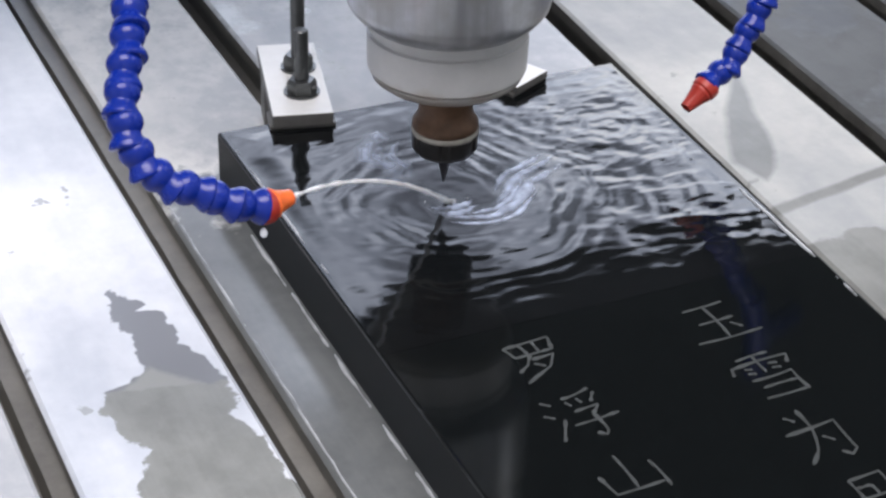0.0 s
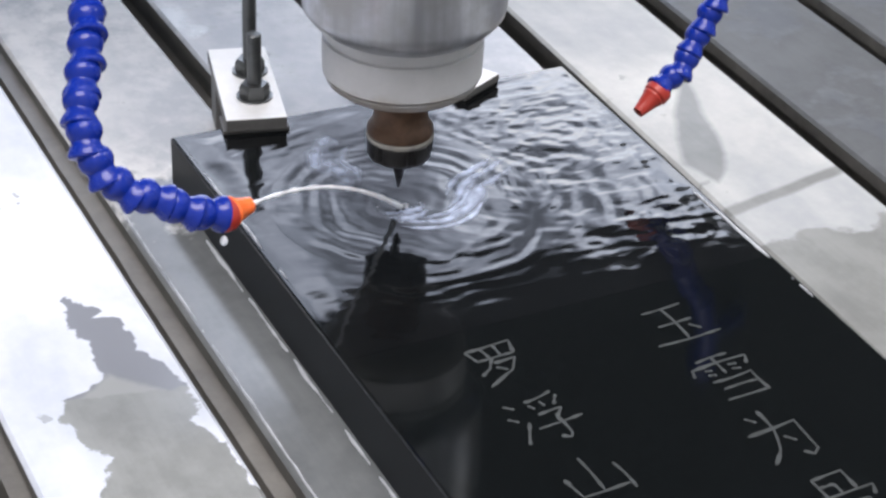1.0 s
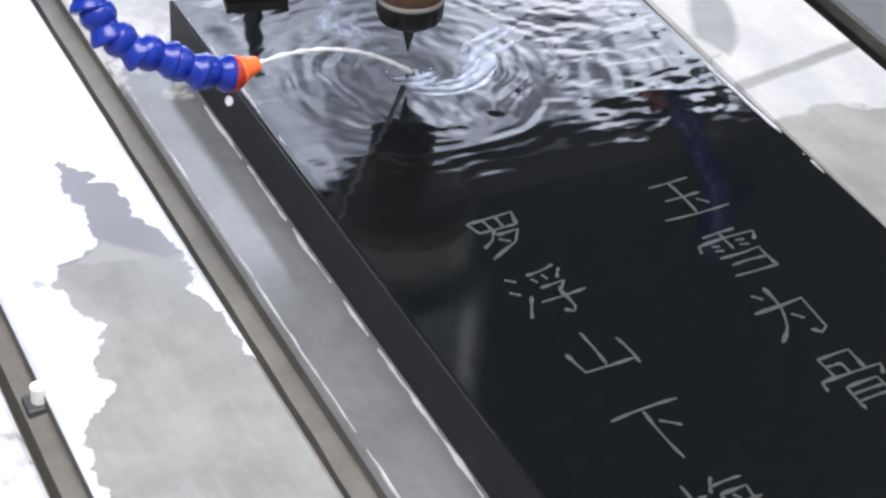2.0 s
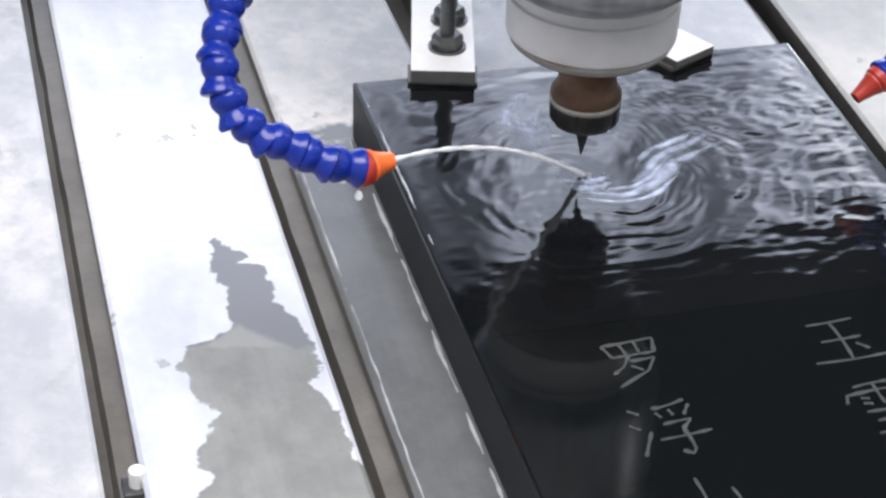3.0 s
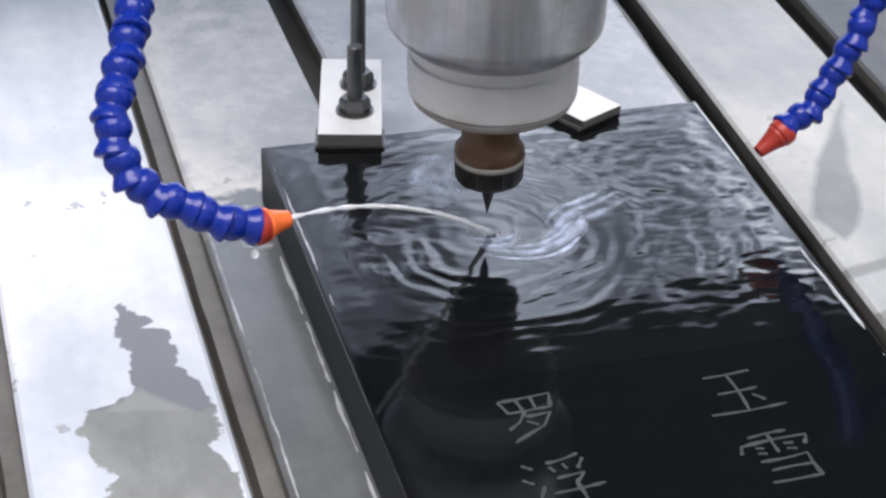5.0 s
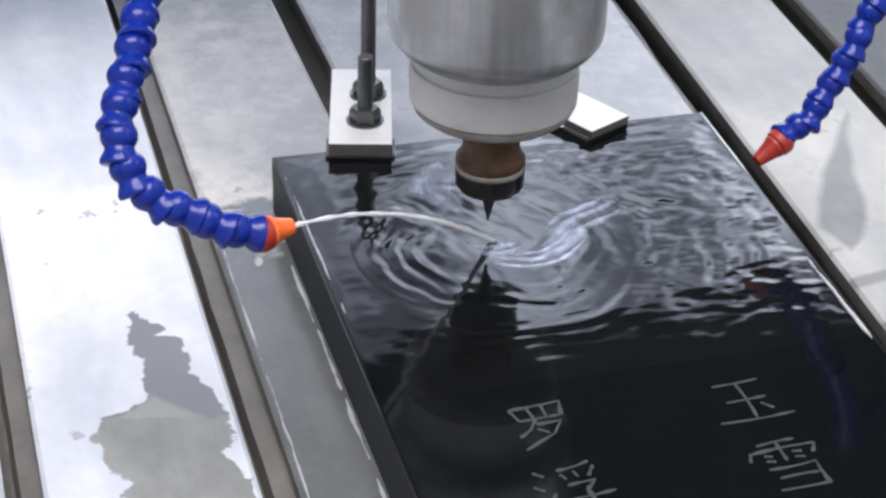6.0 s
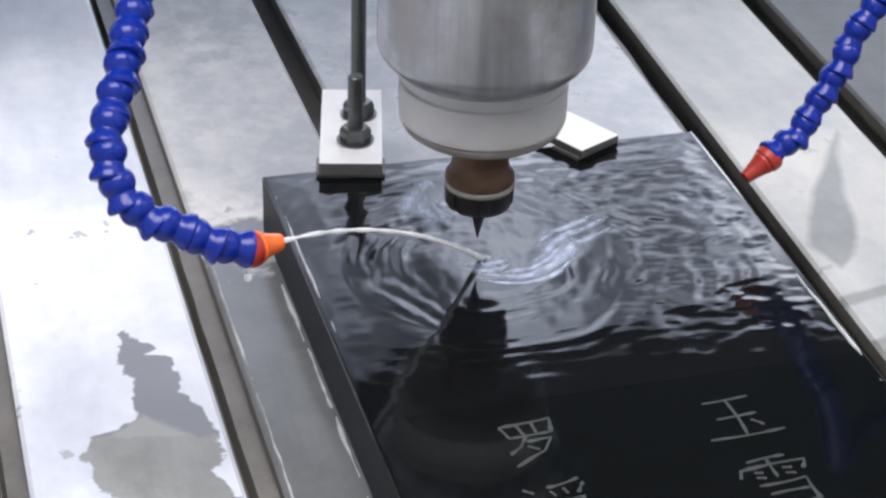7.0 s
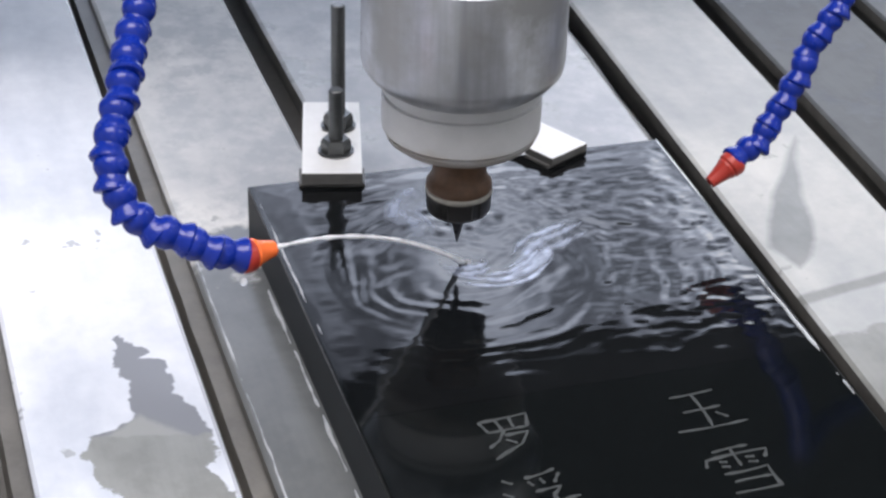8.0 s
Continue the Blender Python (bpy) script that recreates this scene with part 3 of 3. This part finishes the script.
def water():
    bm = bmesh.new()
    nx, ny = 210, 205
    x0, x1, y0, y1 = 0.004, 0.3085, -0.296, -0.006
    grid = []
    for j in range(ny + 1):
        y = y0 + (y1 - y0) * j / ny
        row = []
        right = x1 + 0.035 * y
        for i in range(nx + 1):
            x = x0 + (right - x0) * i / nx
            fade = min(1, (y - y0) / 0.045) * min(1, 0.25 + (x - x0) / 0.05)
            edge = min(x - x0, right - x, y1 - y, (y - y0) * 0.3)
            fade *= min(1, max(0.25, 0.25 + 0.75 * (math.hypot(x - CX, y - CY) - RING) / 0.010))
            rim = min(1, edge / 0.024)
            z = max(0.0001, 0.00012 + 0.0006 * rim * rim * (3 - 2 * rim) + ripple(x, y) * fade)
            row.append(bm.verts.new((x, y, z)))
        grid.append(row)
    for j in range(ny):
        for i in range(nx):
            q = (grid[j][i], grid[j][i + 1], grid[j + 1][i + 1], grid[j + 1][i])
            c = sum((v.co for v in q), Vector()) / 4
            if math.hypot(c.x - CX, c.y - CY) > RING - 0.002:
                bm.faces.new(q)
    for v in [v for v in bm.verts if not v.link_faces]:
        bm.verts.remove(v)
    tagged(part("water_film", bm, M_WATER, smooth=True), "thin rippled water film on the black slab", "water", kind="stuff")
    bm = bmesh.new()
    disc = empty("ripple_disc", CX, CY, 0, "rings of ripples spreading where the jet lands", "water")
    rings, n, bands = 84, 200, 6
    for band in range(bands):
        bm = bmesh.new()
        prev = None
        for k in range(band * rings // bands, (band + 1) * rings // bands + 1):
            r = (RING + 0.002) * max(k, 0.05) / rings
            edge = min(1, (RING - r) / 0.010) if r < RING else 0
            ring = []
            for i in range(n):
                a = 2 * math.pi * i / n
                x, y = CX + r * math.cos(a), CY + r * math.sin(a)
                ring.append(bm.verts.new((x - CX, y - CY, 0.00074 + ripple(x, y) * (0.25 + 0.75 * edge))))
            for i in range(n if prev else 0):
                j = (i + 1) % n
                bm.faces.new((prev[i], ring[i], ring[j], prev[j]))
            prev = ring
        part("ripple", bm, M_WATER, disc, smooth=True)
    return disc


rings = water()

# ---- spindle ----
AX, AY = 0.1110, -0.1408


def spindle():
    thing = empty("spindle", AX, AY, 0.0, "grey steel router spindle with a rusty collet over the slab", "spindle")
    part("upper_body", lathe([(0.049, 0.1360), (0.0530, 0.1375), (0.0600, 0.1435), (0.0632, 0.1480), (0.0642, 0.1535), (0.0642, 0.2165), (0.0632, 0.2175)]), M_SPINDLE, thing, "grey turned steel body", True)
    part("polished_sleeve", lathe([(0.0630, 0.2160), (0.0638, 0.2185), (0.0638, 0.455), (0.060, 0.466)]), M_CHROME, thing, "bright polished steel sleeve", True)
    part("nose_cover", lathe([(0.022, 0.0930), (0.038, 0.0938), (0.0440, 0.0955), (0.0480, 0.0988), (0.0497, 0.1025), (0.0480, 0.1030), (0.0480, 0.1038), (0.0506, 0.1048), (0.0509, 0.114), (0.0510, 0.1280),
                              (0.0490, 0.1288), (0.0490, 0.1304), (0.0510, 0.1315), (0.0512, 0.1380)]), M_COVER, thing, "pale grey ringed nose cover", True)
    chuck = new("collet_chuck")
    chuck.parent = thing
    part("collet_holder", lathe([(0.0205, 0.0585), (0.0216, 0.0600), (0.0214, 0.0636), (0.0196, 0.0662), (0.0181, 0.0685), (0.0174, 0.0740), (0.0171, 0.0800), (0.0175, 0.0850), (0.0182, 0.0860), (0.0183, 0.0960)]), M_RUST, chuck, "rusty brown collet holder", True)
    part("bright_ring", lathe([(0.0212, 0.0555), (0.0219, 0.0565), (0.0219, 0.0580), (0.0212, 0.0590)]), M_SEAM, chuck, "worn bright ring", True)
    bm = bmesh.new()
    n = 96
    prof = [(0.008, 0.0405), (0.0165, 0.0405), (0.0198, 0.0425), (0.0212, 0.0450), (0.0216, 0.0550), (0.0205, 0.0560)]
    verts = []
    for r, z in prof:
        verts.append([])
        for i in range(n):
            a = 2 * math.pi * i / n
            notch = 0.0016 if (i % 16) < 4 and 0.041 < z < 0.0555 else 0.0
            verts[-1].append(bm.verts.new(((r - notch) * math.cos(a), (r - notch) * math.sin(a), z)))
    for a, b in zip(verts, verts[1:]):
        for i in range(n):
            bm.faces.new((a[i], a[(i + 1) % n], b[(i + 1) % n], b[i]))
    bm.faces.new(verts[0][::-1])
    bmesh.ops.recalc_face_normals(bm, faces=bm.faces[:])
    part("collet_nut", bm, M_NUT, chuck, "dark notched collet nut", True)
    part("cutting_tool", lathe([(0.0004, 0.0172), (0.0014, 0.0215), (0.0034, 0.0300), (0.0040, 0.0330), (0.0040, 0.0415)], 20), M_TOOL, chuck, "dark conical engraving tool", True)
    return thing, chuck


spindle_thing, chuck = spindle()


# ---- gantry above the view ----
def gantry():
    thing = empty("gantry", 0.2, 0.3, FLOOR, "dark painted machine gantry bridging the table", "gantry")
    thing.location = (0, 0, 0)
    part("beam", boxed(-1.15, 1.55, 0.192, 0.46, 0.60, 0.95, 0.01), M_GANTRY, thing)
    part("apron", boxed(-0.96, 1.36, 0.17, 0.19, 0.310, 0.95, 0.004), M_GANTRY, thing, "dark sheet apron")
    for x in (-1.15, 1.37):
        part("column", boxed(x, x + 0.18, 0.192, 0.46, FLOOR, 0.60, 0.008), M_GANTRY, thing)
    part("carriage_plate", boxed(-0.02, 0.24, 0.02, 0.165, 0.34, 0.95, 0.006), M_GANTRY, thing)
    bm = bmesh.new()
    box(bm, AX - 0.09, AX + 0.09, -0.075, 0.02, 0.36, 0.46, 0.006)
    part("spindle_clamp", bm, M_GANTRY, thing)

    return thing


bridge = gantry()


# ---- coolant hoses ----
def frame_at(p, d, roll=0.0):
    q = Vector(d).to_track_quat("Z", "Y")
    return Matrix.Translation(p) @ q.to_matrix().to_4x4() @ pose(0, 0, 0, 0, 0, roll)


def hose(name, pts, tip, tip_mat, tip_label, label, thick=1.0):
    """Ball-jointed hose from its mount down to the nozzle. pts end where the nozzle begins; tip is the nozzle's mouth."""
    thing = empty(name, *pts[0], label, "coolant hose")
    thing.location = (0, 0, 0)
    curve = smooth_path(pts, 40)
    total = sum((q - p).length for p, q in zip(curve, curve[1:]))
    step, run, last = total / round(total / 0.0172) - 1e-6, 0.0, curve[0]
    stops = [curve[0]]
    for p in curve[1:]:
        gone = (p - last).length
        while run + gone >= step:
            last = last.lerp(p, (step - run) / gone)
            stops.append(last.copy())
            gone, run = (p - last).length, 0.0
        run += gone
        last = p
    seg = None
    loose = random.Random(len(stops))
    for i, (a, b) in enumerate(zip(stops, stops[1:])):
        # each joint sits a little out of line with the last
        m = frame_at(a, b - a, 17.0 * i) @ pose(0, 0, 0, loose.uniform(-8, 8), loose.uniform(-8, 8), 0)
        if seg is None:
            # narrow neck, round ball, waist, flaring socket with a chamfered lip
            seg = part("hose_segment", lathe([(r * thick, z) for r, z in ((0.0060, -0.0025), (0.0074, -0.0012), (0.0096, 0.0012), (0.0106, 0.0042), (0.0104, 0.0068), (0.0094, 0.0092), (0.0083, 0.0108),
                                              (0.0085, 0.0124), (0.0098, 0.0146), (0.0109, 0.0166), (0.0112, 0.0186), (0.0104, 0.0198), (0.0088, 0.0202))], 28), M_BLUE, thing, smooth=True)
            ob = seg
        else:
            ob = new("hose_segment", seg.data)
            ob.parent = thing
        ob.matrix_basis = m
    end = stops[-1]
    d = Vector(tip) - end
    L = d.length
    ob = part("nozzle_collar", lathe([(r * thick, z) for r, z in ((0.0085, -0.002), (0.0104, 0.0), (0.0108, 0.003), (0.0104, 0.0062), (0.0090, 0.0075))], 28), M_RED, thing, "red collar", True)
    ob.matrix_basis = frame_at(end, d)
    ob = part("nozzle", lathe([(r * thick, z) for r, z in ((0.0090, 0.006), (0.0092, 0.009), (0.0080, L * 0.45), (0.0058, L * 0.8), (0.0048, L), (0.0030, L), (0.0030, L - 0.006))], 28), tip_mat, thing, tip_label, True)
    ob.matrix_basis = frame_at(end, d)
    return thing


TIP_L = (-0.0369, -0.2541, 0.0986)
hose_left = hose("coolant_hose", [(0.02, -0.03, 0.36), (-0.045, -0.10, 0.275), (-0.090, -0.155, 0.2152), (-0.107, -0.192, 0.1909), (-0.1207, -0.224, 0.1655), (-0.1229, -0.236, 0.1542), (-0.1209, -0.246, 0.1397), (-0.1111, -0.254, 0.1266), (-0.0936, -0.260, 0.1183), (-0.0753, -0.262, 0.1077), (-0.0575, -0.262, 0.1005)],
     TIP_L, M_ORANGE, "orange tapered nozzle", "blue ball-jointed coolant hose with an orange nozzle, spraying", 0.95)
hose_right = hose("coolant_hose", [(0.640, 0.160, 0.400), (0.545, 0.085, 0.365), (0.460, -0.03, 0.300), (0.410, -0.098, 0.205), (0.3823, -0.1216, 0.1521), (0.3660, -0.1266, 0.1316), (0.3524, -0.1316, 0.1065), (0.3367, -0.1366, 0.0817), (0.3217, -0.1416, 0.0644), (0.3055, -0.1466, 0.0554)],
     (0.2856, -0.1516, 0.0438), M_RED, "red tapered nozzle", "blue ball-jointed coolant hose with a red nozzle, shut off", 0.86)


def jet():
    bm = bmesh.new()
    a, b = Vector(TIP_L), Vector((0.1140, -0.1390, 0.001))
    n, k = 60, 10
    pts = []
    for i in range(n + 1):
        t = i / n
        p = a.lerp(b, t)
        p.z = a.z - 0.045 * t - (a.z - 0.046) * t * t
        pts.append(p)
    rings_ = []
    for i, p in enumerate(pts):
        d = (pts[min(i + 1, n)] - pts[max(i - 1, 0)]).normalized()
        m = d.to_track_quat("Z", "Y").to_matrix()
        r = 0.0012 + 0.0002 * math.sin(i * 0.9) + 0.0004 * noise.noise(Vector((i * 0.35, 0, 0))) + 0.0009 * (i / n) ** 4
        rings_.append([bm.verts.new(p + m @ Vector((r * math.cos(2 * math.pi * j / k), r * math.sin(2 * math.pi * j / k), 0)) - a) for j in range(k)])
    for r0, r1 in zip(rings_, rings_[1:]):
        for j in range(k):
            bm.faces.new((r0[j], r0[(j + 1) % k], r1[(j + 1) % k], r1[j]))
    bm.faces.new(rings_[0][::-1])
    bm.faces.new(rings_[-1])
    bmesh.ops.recalc_face_normals(bm, faces=bm.faces[:])
    ob = tagged(part("water_jet", bm, M_STREAM, smooth=True), "thin arching jet of coolant water from the orange nozzle", "water jet")
    ob.location = a
    rnd = random.Random(11)
    bm = bmesh.new()
    for i in range(9):
        q, far = rnd.uniform(0, 2 * math.pi), abs(rnd.gauss(0, 0.006))
        r = rnd.uniform(0.0005, 0.0012) * (1.3 if far < 0.004 else 0.7)
        c = b - a + Vector((far * math.cos(q) * 1.4 + 0.002, far * math.sin(q), rnd.uniform(0, 0.0025)))
        bmesh.ops.create_icosphere(bm, subdivisions=1, radius=r, matrix=Matrix.Translation(c) @ Matrix.Diagonal((1.3, 1.0, 0.7, 1)))
    part("splash", bm, M_STREAM, ob, "white splash where the jet lands", True)
    # crests of water thrown off by the jet, curving away over the film, and broken water behind the tool; their bluish
    # reflection is put into the colour
    def thrown(u):
        return 0.100 + 0.118 * u, -0.150 - 0.019 * math.sin(math.pi * min(1, u * 1.55)) + 0.036 * u * u

    def behind(u):
        return 0.086 + 0.026 * u + 0.006 * math.sin(9 * u), -0.104 + 0.078 * u

    def foot(u):
        return 0.098 + 0.034 * u, -0.141 - 0.007 * math.sin(math.pi * u)

    crests = ((foot, 0.0, 1.0, 0.0, 0.0016, 0.0085), (foot, 0.1, 0.9, -0.006, 0.0010, 0.0060), (thrown, 0.0, 0.95, 0.0, 0.0012, 0.0085), (thrown, 0.12, 0.72, 0.0065, 0.0009, 0.0045), (thrown, 0.35, 1.0, 0.0110, 0.0009, 0.0070), (thrown, 0.05, 0.6, -0.0075, 0.0008, 0.0040), (thrown, 0.5, 0.98, 0.0190, 0.0008, 0.0050),
              (behind, 0.0, 0.7, 0.0, 0.0008, 0.0150), (behind, 0.3, 1.0, 0.008, 0.0008, 0.0130), (behind, 0.1, 0.8, -0.009, 0.0007, 0.0090))
    for way, start, stop, off, tall, size in crests:
        bm = bmesh.new()
        thick = bm.verts.layers.float.new("thickness")
        last, m = None, 44
        for i in range(m + 1):
            q = i / m
            u = start + (stop - start) * q
            (x, y), (x2, y2) = way(u), way(u + 0.01)
            side = Vector((y - y2, x2 - x)).normalized()
            shift = off + 0.0016 * noise.noise(Vector((u * 9, off * 900, 2)))
            body = math.sin(math.pi * q) ** 0.7 * (0.8 + 0.5 * noise.noise(Vector((u * 8, 5.0, off * 700))))
            w, h = size * max(0.15, body), tall * max(0.05, body)
            row = []
            for c, k2 in ((-1.0, 0.0), (-0.66, 0.25), (-0.33, 0.72), (0.0, 1.0), (0.33, 0.72), (0.66, 0.25), (1.0, 0.0)):
                v = bm.verts.new(Vector((x + side.x * (c * w + shift), y + side.y * (c * w + shift), 0.0009 + h * k2)) - a)
                v[thick] = k2 * min(1.0, 1.4 * math.sin(math.pi * q)) * (0.6 if way is behind else 1.0)
                row.append(v)
            for c in range(6 if last else 0):
                bm.faces.new((last[c], last[c + 1], row[c + 1], row[c]))
            last = row
        bmesh.ops.recalc_face_normals(bm, faces=bm.faces[:])
        part("wake", bm, M_WAKE, ob, "pale crest of thrown water", True)
    bm = bmesh.new()
    bmesh.ops.create_uvsphere(bm, u_segments=14, v_segments=10, radius=0.0023)
    for v in bm.verts:
        if v.co.z > 0:
            v.co.z *= 1.6
            v.co.x *= 1 - 0.1 * v.co.z / 0.005
    drop = tagged(part("water_drop", bm, M_JET, smooth=True), "clear drop hanging under the hose end", "water drop")
    drop.location = (-0.0575, -0.267, 0.0868)
    return ob, drop


stream, drop = jet()


# ---- clamps ----
def clamp(name, x, y, turn, wide, length, label, studs, top=0.0125):
    thing = empty(name, x, y, 0.0, label, "clamp", "clamps at the slab's end")
    thing.rotation_euler = (0, 0, radians(turn))
    bm = boxed(-wide / 2, wide / 2, 0, length, 0.003, top, 0.0008)
    # bright top, dark sides: the sides' shade is put into their colour
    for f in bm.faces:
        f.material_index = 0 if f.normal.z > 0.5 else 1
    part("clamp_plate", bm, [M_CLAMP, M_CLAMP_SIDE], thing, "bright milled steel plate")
    part("pad", boxed(-wide / 2 - 0.002, wide / 2 + 0.002, 0.002, 0.026, 0.0004, 0.0032, 0.0006), M_CLAMP_SIDE, thing, "dark pad")
    part("heel_block", boxed(-wide / 2 + 0.002, wide / 2 - 0.002, length - 0.03, length - 0.002, ZT, 0.003, 0.001), M_CLAMP_SIDE, thing)
    for sx, sy, high, r in studs:
        ob = part("stud", lathe([(r, top - 0.001), (r, high - 0.001), (r - 0.001, high)], 20), M_BOLT, thing, "threaded steel stud", True)
        ob.location = (sx, sy, 0)
        ob = part("hex_nut", lathe([(r * 2.0, top), (r * 2.1, top + 0.001), (r * 2.1, top + 0.008), (r * 1.8, top + 0.011)], 6), M_BOLT, thing, "dark hex nut")
        ob.location = (sx, sy, 0)
        ob = part("washer", lathe([(r * 2.5, top - 0.0001), (r * 2.5, top + 0.0015)], 24), M_BOLT, thing)
        ob.location = (sx, sy, 0)


clamp("clamp", 0.0570, -0.0190, -14, 0.043, 0.115, "bright steel clamp plate with bolts, holding the slab's end", [(0.003, 0.034, 0.062, 0.0052), (0.005, 0.074, 0.11, 0.0052)])
clamp("clamp", 0.2355, -0.0220, 27, 0.038, 0.11, "bright steel clamp plate set askew on the slab's end", [(0.0, 0.075, 0.024, 0.0052)], 0.0088)


def slot_bolt():
    thing = empty("slot_bolt", -0.186, -0.318, ZT - 0.012, "small square bolt head lying in a table slot", "bolt")
    part("head", boxed(-0.008, 0.008, -0.008, 0.008, -0.021, 0.004, 0.001), M_BOLT, thing)
    part("shank", lathe([(0.0045, 0.004), (0.0045, 0.014), (0.0035, 0.015)], 18), M_CLAMP, thing, smooth=True)


slot_bolt()


# ---- what moves ----
# the head's way over the slab: seconds, x, y
HEAD = [(0, -.0055, -.0095), (0.5, -.009, -.010), (1, -.0075, -.011), (2.5, -.001, -.008), (2.7, -.003, -.008), (3, 0, -.007), (3.5, -.0015, -.0065), (4, -.004, -.0065), (4.2, .005, -.0065),
        (4.5, -.0015, -.007), (4.7, -.0005, -.0065), (5, .003, -.006), (6.5, -.004, -.0015), (7, -.002, -.001), (7.5, -.002, -.0005), (8, 0, 0)]


def head_at(t):
    xs = [np.interp(t, [h[0] for h in HEAD], [h[k] for h in HEAD]) for k in (1, 2)]
    return float(xs[0]), float(xs[1])


def motions():
    for thing in (spindle_thing, bridge, hose_left, hose_right, drop):
        x, y, z = thing.location
        walk(thing, [(t, pose(x + dx, y + dy, z)) for t, dx, dy in HEAD])
    walk(rings, [(k * 0.05, pose(CX, CY, 0, 0, 0, 34.0 * k)) for k in range(161)])
    walk(chuck, [(k * 0.05, pose(0, 0, 0, 0, 0, -80.0 * k)) for k in range(161)])
    sway = random.Random(4)
    rows = []
    for k in range(81):
        dx, dy = head_at(k * 0.1)
        rows.append((k * 0.1, pose(TIP_L[0] + dx, TIP_L[1] + dy, TIP_L[2], 0, 0, sway.uniform(-0.9, 0.9))))
    walk(stream, rows)


motions()
